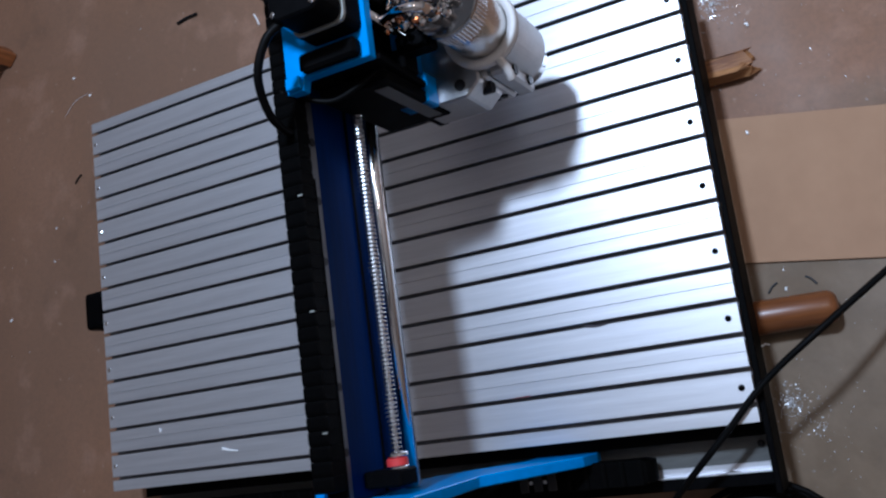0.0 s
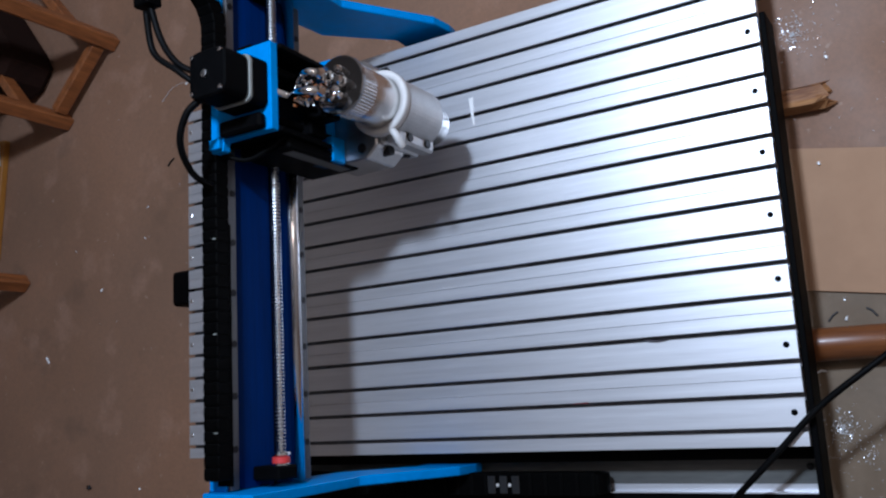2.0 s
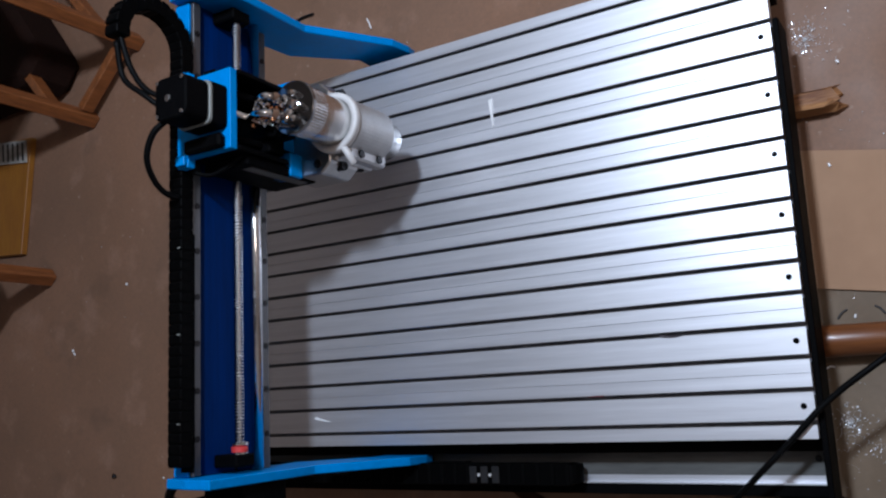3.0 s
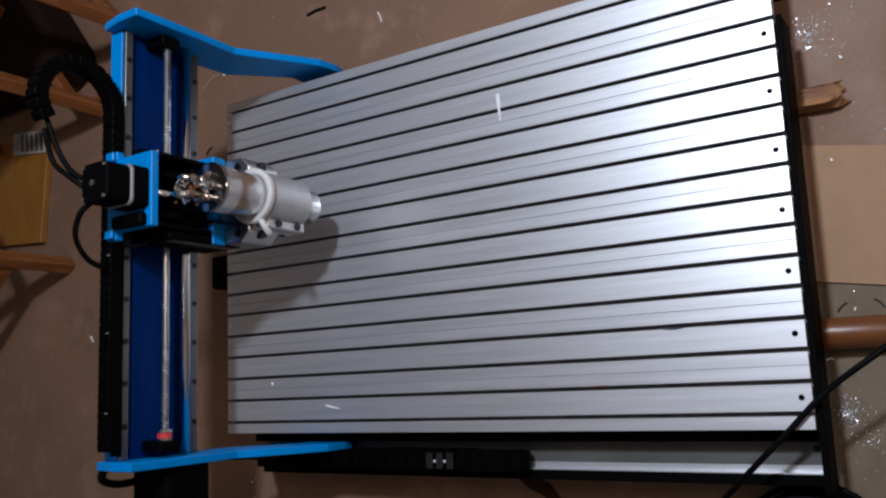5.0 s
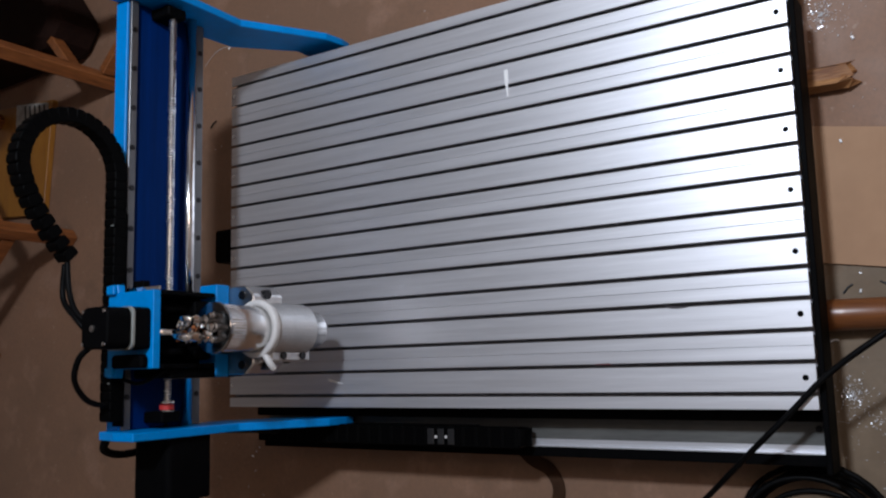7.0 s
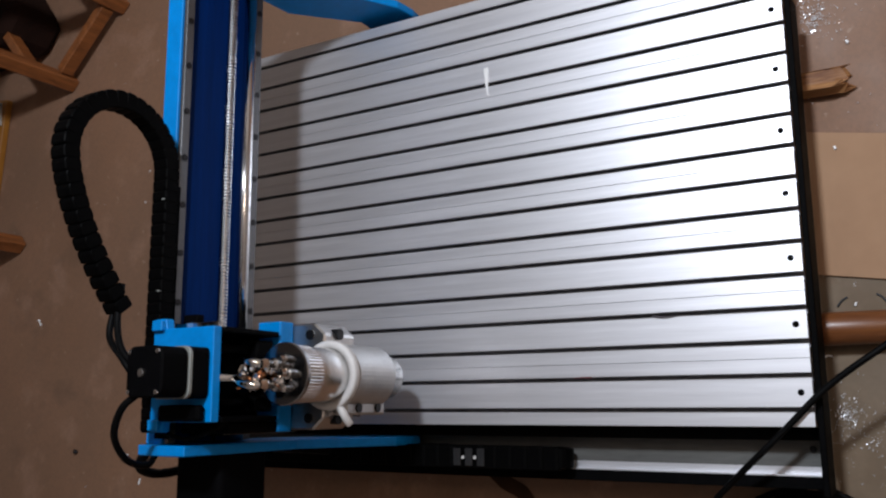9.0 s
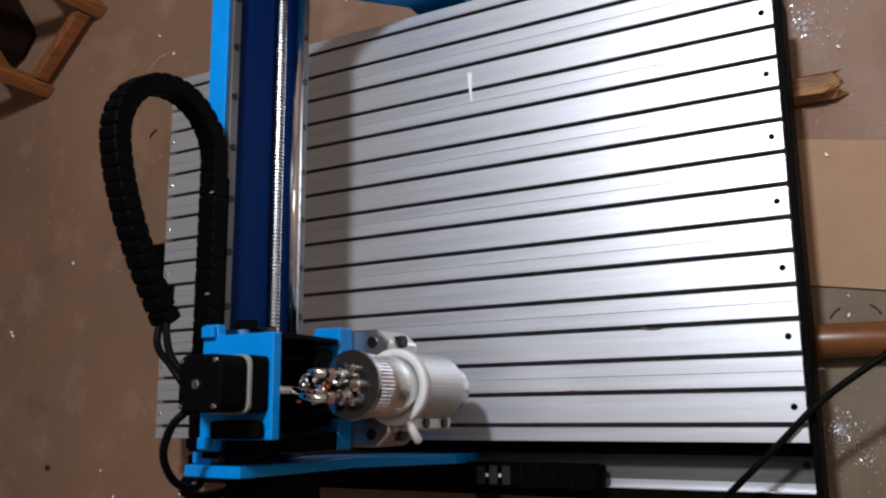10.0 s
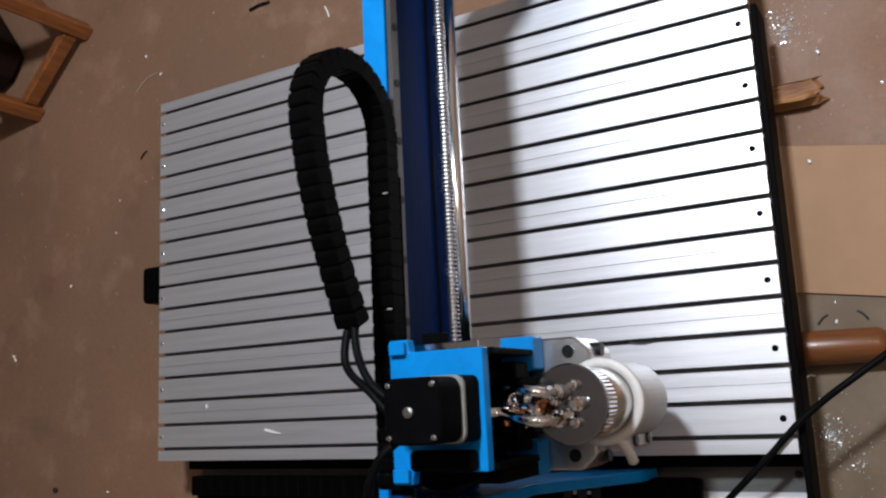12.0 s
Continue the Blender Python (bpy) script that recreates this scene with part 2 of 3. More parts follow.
tagged(part("ceiling", box(X0 - 0.1, X1 + 0.1, Y0 - 0.1, Y1 + 0.1, ROOF, ROOF + 0.1, 0), ROOFMAT), "plain unseen dark ceiling added to limit bounced light", "ceiling", kind="structure")


# ---------------------------------------------------------------- the machine's bed
P = 0.075            # width of one aluminium plank
BED_L = 0.967
SLOT = 0.0025        # half the width of a slot's mouth


def plank_mesh():
    t, d = 0.0, -0.016
    out = [(0.00015, d), (P - 0.00015, d), (P - 0.00015, t - 0.0004), (P - 0.0005, t)]
    for c in (0.75 * P, 0.25 * P):
        out += [(c + SLOT + 0.0008, t), (c + SLOT, t - 0.0008), (c + SLOT, t - 0.003), (c + 0.0065, t - 0.003), (c + 0.0065, t - 0.0125),
                (c - 0.0065, t - 0.0125), (c - 0.0065, t - 0.003), (c - SLOT, t - 0.003), (c - SLOT, t - 0.0008), (c - SLOT - 0.0008, t)]
    out += [(0.0005, t), (0.00015, t - 0.0004)]
    return slab(out, "y", 0.0, BED_L)


bed = empty("router_bed", (0, 0, 0))
tagged(bed, "silver T-slot aluminium bed of a desktop router on a black frame", "machine bed")
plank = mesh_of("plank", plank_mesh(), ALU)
plank.materials.append(SLOT_SHADE)
for f in plank.polygons:        # slot hollows get a darker grey, their shade put into the colour
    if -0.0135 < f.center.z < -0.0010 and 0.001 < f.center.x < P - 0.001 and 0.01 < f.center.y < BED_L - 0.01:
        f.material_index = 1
HEAD = [(0.0036, -0.002), (0.0036, 0.0005), (0.0031, 0.0009), (0.0010, 0.0009)]
screw = mesh_of("screw", turned(HEAD, (0, 0, 0), 14), BLACK)
bright_screw = mesh_of("bright_screw", turned(HEAD, (0, 0, 0), 14), STEEL)
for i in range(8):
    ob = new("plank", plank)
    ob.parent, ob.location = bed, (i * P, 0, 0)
    for y, me in ((0.012, screw), (BED_L - 0.0065, bright_screw)):
        s = new("screw", me)
        s.parent, s.location = bed, ((i + 0.5) * P, y, 0)

part("end_plate", box(-0.075, 0.511, -0.0085, -0.0015, -0.060, -0.007, 0.001), BLACK, bed, "black steel end plate")
part("end_plate", box(0.0, 0.6, BED_L - 0.03, BED_L - 0.012, -0.078, -0.0165, 0.001), BLACK, bed, "black steel end plate")
for x0, x1 in ((0.004, 0.044), (0.556, 0.596)):
    part("side_beam", box(x0, x1, 0.0, 0.935, -0.078, -0.0165, 0.001), BLACK, bed, "black side beam")
part("cross_beam", box(0.046, 0.554, 0.46, 0.50, -0.064, -0.0165, 0.001), BLACK, bed)
# the rear motor of the long axis
part("rear_motor", slab(rounded(0.062, 0.056, 0.008, 3, 0.293, -0.048), "y", 0.962, 1.03, 0.001), BLACK, bed, "black stepping motor")
part("motor_flange", box(0.258, 0.328, 0.961, 0.968, -0.08, -0.018, 0.001), BLACK, bed)

# the cable tray along the bed's side
tray = empty("cable_tray", (0, 0, 0))
tagged(tray, "long open sheet metal cable tray beside the bed", "cable tray")
part("tray_floor", box(-0.0560, -0.016, 0.0, 0.93, -0.062, -0.060, 0), ALU_DULL, tray)
part("tray_wall", box(-0.0155, -0.0010, 0.0, 0.93, -0.075, -0.030, 0.0005), BLACK, tray)
part("tray_lip", slab([(-0.0560, -0.0590), (-0.0460, -0.0590), (-0.0460, -0.0575), (-0.0545, -0.0575), (-0.0545, -0.046), (-0.0560, -0.046)], "y", 0.0, 0.93),
     ALU, tray, "bright folded metal lip")
part("outer_wall", box(-0.0700, -0.0563, 0.0, 0.93, -0.092, -0.0480, 0.0005), BLACK, tray)
part("screw", turned([(0.004, -0.0595), (0.004, -0.0570), (0.002, -0.0565)], (-0.026, 0.012, 0), 12), DARKHOLE, tray)
for y in (0.012, 0.30, 0.62, 0.90):
    part("bracket", box(-0.064, -0.020, y - 0.010, y + 0.010, -0.119, -0.0625, 0.001), BLACK, tray)


# ---------------------------------------------------------------- drag chains
def link_mesh(name, pitch=0.0135, w=0.024, h=0.021):
    """One link: a moulded body, waisted at its joint."""
    p, q = pitch / 2, h / 2
    out = [(-p - 0.002, -q * 0.80), (-p + 0.002, -q), (p - 0.002, -q), (p - 0.0005, -q * 0.82), (p - 0.0005, q * 0.82), (p - 0.002, q), (-p + 0.002, q), (-p - 0.002, q * 0.80)]
    return mesh_of(name, slab(out, "y", -w / 2, w / 2, 0.0014), PLASTIC)


LINK = link_mesh("chain_link")
SIDE_LINK = link_mesh("tray_chain_link", 0.022, 0.030, 0.020)

lower_run = empty("tray_chain_fixed", (-0.042, 0, -0.045))
tagged(lower_run, "fixed lower run of black plastic cable chain in the tray", "cable chain")
for i in range(20):
    ob = new("link", SIDE_LINK)
    ob.parent, ob.matrix_basis = lower_run, pose(0, 0.92 - i * 0.022, 0, 0, 0, 90)

side_chain = empty("tray_chain_moving", (-0.042, 0.4, -0.022))
tagged(side_chain, "black plastic cable chain sliding along the tray", "cable chain")
for i in range(23):
    ob = new("link", SIDE_LINK)
    ob.parent, ob.matrix_basis = side_chain, pose(0, 0.006 + i * 0.022, 0, 0, 0, 90)
part("bend", turned([(0.011, -0.014), (0.020, -0.012), (0.020, 0.012), (0.011, 0.014)], (0, 0.002, -0.010), 20, "x"), PLASTIC, side_chain)
for y in (0.104, 0.122, 0.140):
    part("link_clip", box(-0.012, 0.011, y - 0.0055, y + 0.0055, 0.0102, 0.0125, 0.0008), CLIP, side_chain, "dark grey link clip")
for y in (0.113, 0.131):
    part("clip_pin", box(-0.0030, 0.0010, y - 0.002, y + 0.002, 0.0102, 0.0120, 0.0004), WHITE, side_chain, "small pale pin")

# ---------------------------------------------------------------- the gantry; its front face is y = 0, it looks towards -y
ZB, ZT = 0.166, 0.307
gantry = empty("gantry", (0, 0.86, 0))
tagged(gantry, "blue and black router gantry with rails, screw and spindle carriage", "gantry")

PLATE = [(-0.060, 0.330), (-0.018, 0.330), (0.024, 0.322), (0.0285, 0.205), (0.0285, 0.142), (0.024, 0.080), (-0.052, -0.004), (-0.050, -0.050),
         (-0.131, -0.050), (-0.134, -0.028), (-0.130, 0.010), (-0.057, 0.136), (-0.060, 0.225)]
for x0, x1 in ((-0.0285, -0.0165), (0.6165, 0.6285)):
    part("side_plate", slab(PLATE, "x", x0, x1, 0.0012), BLUE, gantry, "bright blue painted steel side plate")
    part("slide_block", box(x0, x1, -0.128, -0.052, -0.0575, -0.0505, 0.002),
         BLACK, gantry)
part("beam", box(-0.0160, 0.6160, 0.0, 0.027, ZB, ZT - 0.004, 0.001), NAVY, gantry, "dark navy blue beam")
part("beam_cap", box(-0.0160, 0.6160, 0.001, 0.027, ZT - 0.0035, ZT + 0.001, 0.0008), BLUE, gantry, "bright blue cap strip")
for z0, z1, y in ((0.2935, 0.3060, -0.006), (0.1680, 0.1825, -0.006)):
    part("rail", box(-0.0155, 0.6155, y, -0.0005, z0, z1, 0.0006), RAILGREY, gantry, "grey steel rail with bolt holes")
    for i in range(10):
        x = 0.03 + i * 0.06
        part("bolt", turned([(0.0042, y - 0.0012), (0.0042, y + 0.001)], (x, 0, (z0 + z1) / 2), 12, "y"), DARKHOLE, gantry)
part("guide_rod", turned([(0.0082, -0.0155), (0.0082, 0.6155)], (0, -0.0125, 0.1990), 28, "x"), STEEL, gantry, "polished round guide rod", True)
part("groove", box(-0.0155, 0.6155, -0.002, -0.0004, 0.226, 0.229, 0), BLACK, gantry)


def ballscrew():
    r, lead = 0.0060, 0.0042
    prof = []
    x = 0.0
    while x < 0.60:
        prof += [(r, x), (r, x + lead * 0.40), (r - 0.0034, x + lead * 0.52), (r - 0.0034, x + lead * 0.88)]
        x += lead
    return turned(prof, (0.0, 0, 0), 14, "x")


screw_ob = part("ball_screw", ballscrew(), SCREW, gantry, "threaded steel ball screw")
screw_ob.location = (0.010, -0.030, 0.250)
for x in (0.0, 0.604):
    part("bearing_block", box(x - 0.008, x + 0.008, -0.042, -0.001, 0.234, 0.268, 0.002), BLACK, gantry)
part("coupling", turned([(0.0095, 0.010), (0.0105, 0.011), (0.0105, 0.017), (0.0085, 0.018)], (0, -0.030, 0.250), 20, "x"), RED, gantry, "red coupling")
for a in (0.006, 0.0185):
    part("collar", turned([(0.010, a), (0.011, a + 0.001), (0.011, a + 0.0035), (0.010, a + 0.0045)], (0, -0.030, 0.250), 20, "x"), STEEL, gantry)
# the cross motor outside the side plate
mot = part("cross_motor", slab(rounded(0.078, 0.082, 0.010, 3, -0.012, 0.222), "x", -0.118, -0.029, 0.0015), BLACK, gantry, "black square stepping motor")
part("motor_cap", slab(rounded(0.060, 0.066, 0.012, 3, -0.012, 0.222), "x", -0.121, -0.1185, 0.001), BLACK, mot)
part("cable", tube(spline([(-0.020, 0.03, 0.30), (-0.045, 0.055, 0.29), (-0.055, 0.06, 0.25), (-0.045, 0.045, 0.19), (-0.03, 0.022, 0.13), (-0.036, 0.02, 0.02), (-0.04, 0.0, -0.02)]),
                   0.006, 8), RUBBER, gantry, "black cable", True)
part("chain_tray", box(-0.010, 0.29, -0.012, 0.012, ZT + 0.0013, ZT + 0.0028, 0.0004), BLACK, gantry)
for x in (0.05, 0.16, 0.27):
    part("clip", box(x - 0.0008, x + 0.0008, -0.012, -0.007, ZT + 0.0255, ZT + 0.0264, 0), GASKET, gantry, "pale cable clip")

# ---------------------------------------------------------------- the spindle carriage; x = 0 is its middle, y = 0 the beam's face
car = part("spindle_carriage", box(-0.046, 0.046, -0.060, -0.0215, 0.155, 0.3225, 0.003), BLACK, gantry, "black carriage body")
part("top_plate", slab([(-0.0525, -0.104), (0.0525, -0.104), (0.0525, -0.030), (0.064, -0.028), (0.064, -0.009), (-0.064, -0.009), (-0.064, -0.028), (-0.0525, -0.030)],
                       "z", 0.3235, 0.3355, 0.001), BLUE, car, "bright blue motor plate")
for s in (-1, 1):
    part("cheek", slab([(-0.020, 0.3225), (-0.108, 0.3225), (-0.104, 0.228), (-0.064, 0.2265), (-0.0605, 0.160), (-0.020, 0.150)], "x",
                       s * 0.0495 - 0.003, s * 0.0495 + 0.003, 0.0008), BLACK, car, "black side cheek")
    part("corner_gusset", box(s * 0.056 - 0.006, s * 0.056 + 0.006, -0.028, -0.012, 0.336, 0.342, 0.001), BLUE, car)
part("side_box", box(-0.0660, -0.0530, -0.100, -0.022, 0.168, 0.302, 0.002), BLACK, car, "black cover of the slide")
part("cover_strip", box(-0.0672, -0.0662, -0.094, -0.078, 0.180, 0.290, 0.0003), ALU_DULL, car, "dull metal strip")
# black block stands in for the lift motor's shade on the blue plate
part("motor_shade_block", box(-0.0515, -0.0335, -0.097, -0.033, 0.3358, 0.3480, 0.003), BLACK, car, "black block for the motor's shade on the plate")
zmot = part("lift_motor", slab(rounded(0.054, 0.054, 0.010, 4, 0.001, -0.072), "z", 0.3655, 0.402, 0.002), BLACK, car, "black lift motor")
part("motor_flange", slab(rounded(0.056, 0.056, 0.006, 3, 0.001, -0.072), "z", 0.336, 0.3605, 0.001), BLACK, zmot)
part("gasket", slab(rounded(0.0565, 0.0565, 0.009, 4, 0.001, -0.072), "z", 0.3608, 0.3652, 0.0005), GASKET, zmot, "grey metal gasket")
for x in (-0.020, 0.022):
    for y in (-0.051, -0.093):
        part("screw", turned([(0.0025, 0.4022), (0.0025, 0.4038), (0.0012, 0.4042)], (x, y, 0), 10), STEEL, zmot)
part("shaft_end", turned([(0.0045, 0.402), (0.0045, 0.4045), (0.003, 0.405)], (0, -0.070, 0), 14), ALU_CAST, zmot)
part("lift_screw", turned([(0.0045, 0.226), (0.0045, 0.3230)], (-0.004, -0.098, 0), 14), STEEL, car, "steel lift screw", True)
for s in (-1, 1):
    part("guide_rod", turned([(0.005, 0.200), (0.005, 0.3230)], (s * 0.030, -0.084, 0), 14), BLACK, car, "blackened guide rod", True)
    part("bearing", box(s * 0.030 - 0.011, s * 0.030 + 0.011, -0.100, -0.062, 0.232, 0.262, 0.002), BLACK, car)
bracket = part("spindle_bracket", slab([(-0.066, -0.066), (0.066, -0.066), (0.066, -0.102), (0.034, -0.102), (0.034, -0.088), (-0.034, -0.088), (-0.034, -0.102), (-0.066, -0.102)],
                                       "z", 0.199, 0.224, 0.0015), BLUE, car, "bright blue spindle bracket")
part("slide_back", box(-0.058, 0.058, -0.0735, -0.0605, 0.120, 0.1985, 0.001), BLACK, bracket)
block = part("mounting_block", slab([(-0.064, -0.074), (0.064, -0.074), (0.064, -0.134), (0.050, -0.150), (-0.050, -0.150), (-0.064, -0.134)], "z", 0.138, 0.1985, 0.002),
             ALU_CAST, car, "machined aluminium mounting block")
for s in (-1, 1):
    part("bolt", turned([(0.0070, -0.0115), (0.0070, 0.0), (0.004, 0.0005)], (s * 0.051, -0.142, 0.172), 16, "y"), DARKHOLE, block)
    part("bolt", turned([(0.0062, 0.190), (0.0062, 0.2005)], (s * 0.050, -0.128, 0), 14), DARKHOLE, block)
# the spindle
SY = -0.160
part("spindle_body", turned([(0.014, 0.077), (0.0255, 0.079), (0.0275, 0.083), (0.0275, 0.150), (0.0318, 0.151), (0.0318, 0.2770), (0.0300, 0.2780), (0.012, 0.2782)],
                            (0, SY, 0), 48), SPINDLE, car, "bright turned spindle motor", True)
# the cap's chrome is darkened, putting a dim room's reflection into its colour
part("spindle_cap", turned([(0.0330, 0.2786), (0.0352, 0.2795), (0.0352, 0.2830), (0.0340, 0.2842), (0.010, 0.2844)], (0, SY, 0), 48), DIMMED_CHROME, car, "mirror-bright end cap with a dim reflection in its colour")
rib = mesh_of("rib", box(-0.0009, 0.0009, 0.0312, 0.0325, 0.2520, 0.2765, 0.0003), STEEL)
for k in range(52):
    ob = new("rib", rib)
    ob.parent, ob.matrix_basis = car, pose(0, SY, 0, 0, 0, k * 360 / 52)


def clamp():
    bm = turned([(0.0280, 0.114), (0.0370, 0.114), (0.0382, 0.116), (0.0382, 0.190), (0.0370, 0.192), (0.0320, 0.192)], (0, SY, 0), 48)
    box(-0.0470, -0.028, SY + 0.0045, SY + 0.024, 0.108, 0.190, 0.003, bm)
    box(-0.0470, -0.028, SY - 0.017, SY + 0.0025, 0.108, 0.190, 0.003, bm)
    box(-0.030, 0.030, SY + 0.018, -0.1335, 0.116, 0.190, 0.002, bm)
    return bm


part("clamp", clamp(), FROST, car, "cast aluminium spindle clamp")
for z in (0.126, 0.166):
    part("clamp_bolt", turned([(0.0056, -0.0195), (0.0056, -0.010), (0.003, -0.0095)], (-0.0385, SY, z), 14, "y"), DARKHOLE, car)
    part("clamp_nut", turned([(0.0050, -0.0490), (0.0050, -0.0465), (0.003, -0.046)], (0, SY + 0.014, z), 6, "x"), DARKHOLE, car)
part("clamp_ring", turned([(0.0385, 0.1955), (0.0402, 0.1955), (0.0412, 0.1970), (0.0412, 0.2040), (0.0400, 0.2055), (0.0322, 0.2055), (0.0322, 0.1955)], (0, SY, 0), 48), WHITE, car,
     "thick white plastic ring", True)
part("ring_tail", tube(spline([(-0.0350, SY - 0.014, 0.2010), (-0.0450, SY - 0.020, 0.1990), (-0.0520, SY - 0.022, 0.1950), (-0.0565, SY - 0.022, 0.1900)]), 0.0048, 10), WHITE, car, "white strap end", True)
part("collet_nut", turned([(0.006, 0.062), (0.011, 0.063), (0.0120, 0.066), (0.0120, 0.0765)], (0, SY, 0), 24), STEEL, car, "", True)
# fittings on top of the spindle
rf = random.Random(8)
for x, y, h, r in ((-0.012, 0.008, 0.030, 0.0055), (0.010, 0.010, 0.026, 0.0055), (0.0, -0.010, 0.016, 0.0045), (0.016, -0.006, 0.012, 0.0032), (-0.016, -0.006, 0.010, 0.0032)):
    part("fitting", turned([(r * 1.4, 0.2845), (r * 1.4, 0.290), (r, 0.291), (r, 0.2845 + h * 0.7), (r * 1.2, 0.2845 + h * 0.72), (r * 0.8, 0.2845 + h)], (x, SY + y, 0), 14),
         CHROME, car, "chrome screw fitting")
part("elbow", tube(spline([(-0.012, SY + 0.008, 0.308), (-0.013, SY + 0.016, 0.318), (-0.010, SY + 0.034, 0.316), (-0.006, SY + 0.056, 0.302)]), 0.0050, 10), CHROME, car, "", True)
part("hose", tube(spline([(0.010, SY + 0.010, 0.304), (0.012, SY + 0.020, 0.312), (0.014, SY + 0.038, 0.306), (0.010, SY + 0.060, 0.290)]), 0.0046, 10), CHROME, car, "", True)
for k in range(30):
    y = rf.uniform(-0.004, 0.060)
    x, z = rf.uniform(-0.015, 0.013), 0.2850 + rf.uniform(0.0, 0.020) * (1 - y / 0.12)
    y, a = SY + y, rf.uniform(0.0022, 0.0058)
    # every fourth piece is copper-toned to paint warm reflections among the chrome
    piece = part("foil_piece", turned([(a * 0.5, -a), (a, -a * 0.4), (a * 0.7, a * 0.1), (a * 0.9, a * 0.6), (a * 0.3, a)], (0, 0, 0), 7, rf.choice("xyz")),
                 WARM_GLINT if k % 4 == 0 else CHROME, car, "crumpled foil toned copper for warm reflections" if k % 4 == 0 else "crumpled bright foil")
    piece.matrix_basis = pose(x, y, z, rf.uniform(0, 180), rf.uniform(0, 180), 0)
part("connector", box(-0.026, -0.006, SY + 0.030, SY + 0.068, 0.242, 0.262, 0.002), BLACK, car)
part("connector", box(0.002, 0.026, SY + 0.034, SY + 0.068, 0.240, 0.258, 0.002), BLACK, car)
part("motor_cable", tube(spline([(-0.022, -0.052, 0.392), (-0.038, -0.036, 0.398), (-0.066, -0.020, 0.392), (-0.092, -0.010, 0.366), (-0.100, -0.006, 0.334), (-0.088, 0.004, 0.312)]), 0.0040, 8),
     RUBBER, car, "black motor cable", True)
part("spindle_cable", tube(spline([(-0.050, -0.098, 0.300), (-0.062, -0.075, 0.305), (-0.072, -0.045, 0.310), (-0.066, -0.020, 0.318), (-0.055, 0.004, 0.330)]), 0.0028, 8),
     RUBBER, car, "thin black spindle cable", True)
part("limit_switch", box(0.0535, 0.070, -0.052, -0.030, 0.300, 0.312, 0.001), BLACK, car)
part("switch_lever", box(0.054, 0.060, -0.090, -0.020, 0.3130, 0.3145, 0.0004), STEEL, car)
leads = []
for k, dx in enumerate((0.0, 0.012)):
    leads.append(part("lead", tube(spline([(0, -0.056 + k * 0.004, 0), (0.020 + dx * 0.3, -0.030, 0.006), (0.052, -0.010 + dx, 0.003), (0.098, -0.002 + dx * 0.4, 0)]), 0.0038, 8), RUBBER, car, "black cable lead", True))

# ---------------------------------------------------------------- the chain that stands on the beam
N_LINK, PITCH = 52, 0.0135
Z_LOW = ZT + 0.0140
chain_links = []
for i in range(N_LINK):
    ob = new("chain_link", LINK)
    ob.parent = gantry
    chain_links.append(ob)


def chain_pose(i, bend, r):
    """Where link i lies: along the beam, round the bend of radius r, back to the carriage."""
    s = i * PITCH + 0.006
    turn = math.pi * r
    if s < bend:
        return pose(s, 0.0, Z_LOW, 0, 0, 0)
    if s < bend + turn:
        a = (s - bend) / r
        return pose(bend + r * math.sin(a), 0.0, Z_LOW + r * (1 - math.cos(a)), 0, -math.degrees(a), 0)
    u = s - bend - turn
    full = max(N_LINK * PITCH - bend - turn, 0.02)
    k = u / full
    low = (Z_LOW + 2 * r - 0.376) * min(1, full / 0.15)
    tilt = math.degrees(math.atan2(low * 1.6 * k ** 0.6, full))
    return pose(bend - u * 0.97, 0.0, Z_LOW + 2 * r - low * k ** 1.6, 0, 180 - tilt, 0)


# ---------------------------------------------------------------- things on the bed
def sliver(name, place, length, width, angle, material, label, category, bend=0.15):
    bm = bmesh.new()
    n = 6
    top, low = [], []
    for i in range(n + 1):
        u = i / n - 0.5
        w = width * (1 - 0.75 * (i / n) ** 1.5)
        y = bend * length * (u * u - 0.25)
        top.append((u * length, y + w / 2))
        low.append((u * length, y - w / 2))
    slab(top + low[::-1], "z", 0.0, 0.0012, 0, bm)
    ob = part(name, bm, material)
    ob.matrix_basis = pose(*place, 0, 0, angle)
    return tagged(ob, label, category, "shavings on the bed")


sliver("plastic_shaving", (0.473, 0.393, 0.0003), 0.041, 0.0062, 183, CHIPWHITE, "tapered white plastic shaving lying on the bed", "shaving", 0.02)
sliver("plastic_shaving", (0.041, 0.726, 0.0003), 0.030, 0.0036, 258, CHIPWHITE, "short white plastic shaving lying on the bed", "shaving", 0.06)
sliver("metal_curl", (0.130, 0.158, 0.0003), 0.030, 0.0028, 268, MARK, "thin dark curl of swarf on the bed", "shaving", 0.25)
sliver("metal_curl", (0.0585, 0.265, 0.0003), 0.022, 0.0018, 91, MARKRED, "thin dark red scrap lying by a slot", "shaving", 0.06)
sliver("metal_curl", (0.019, 0.372, 0.0003), 0.005, 0.002, 40, MARK, "tiny dark chip on the bed", "shaving", 0.1)
sliver("metal_curl", (0.083, 0.86, 0.0003), 0.006, 0.003, 20, CHIPWHITE, "tiny pale chip on the bed", "shaving", 0.1)

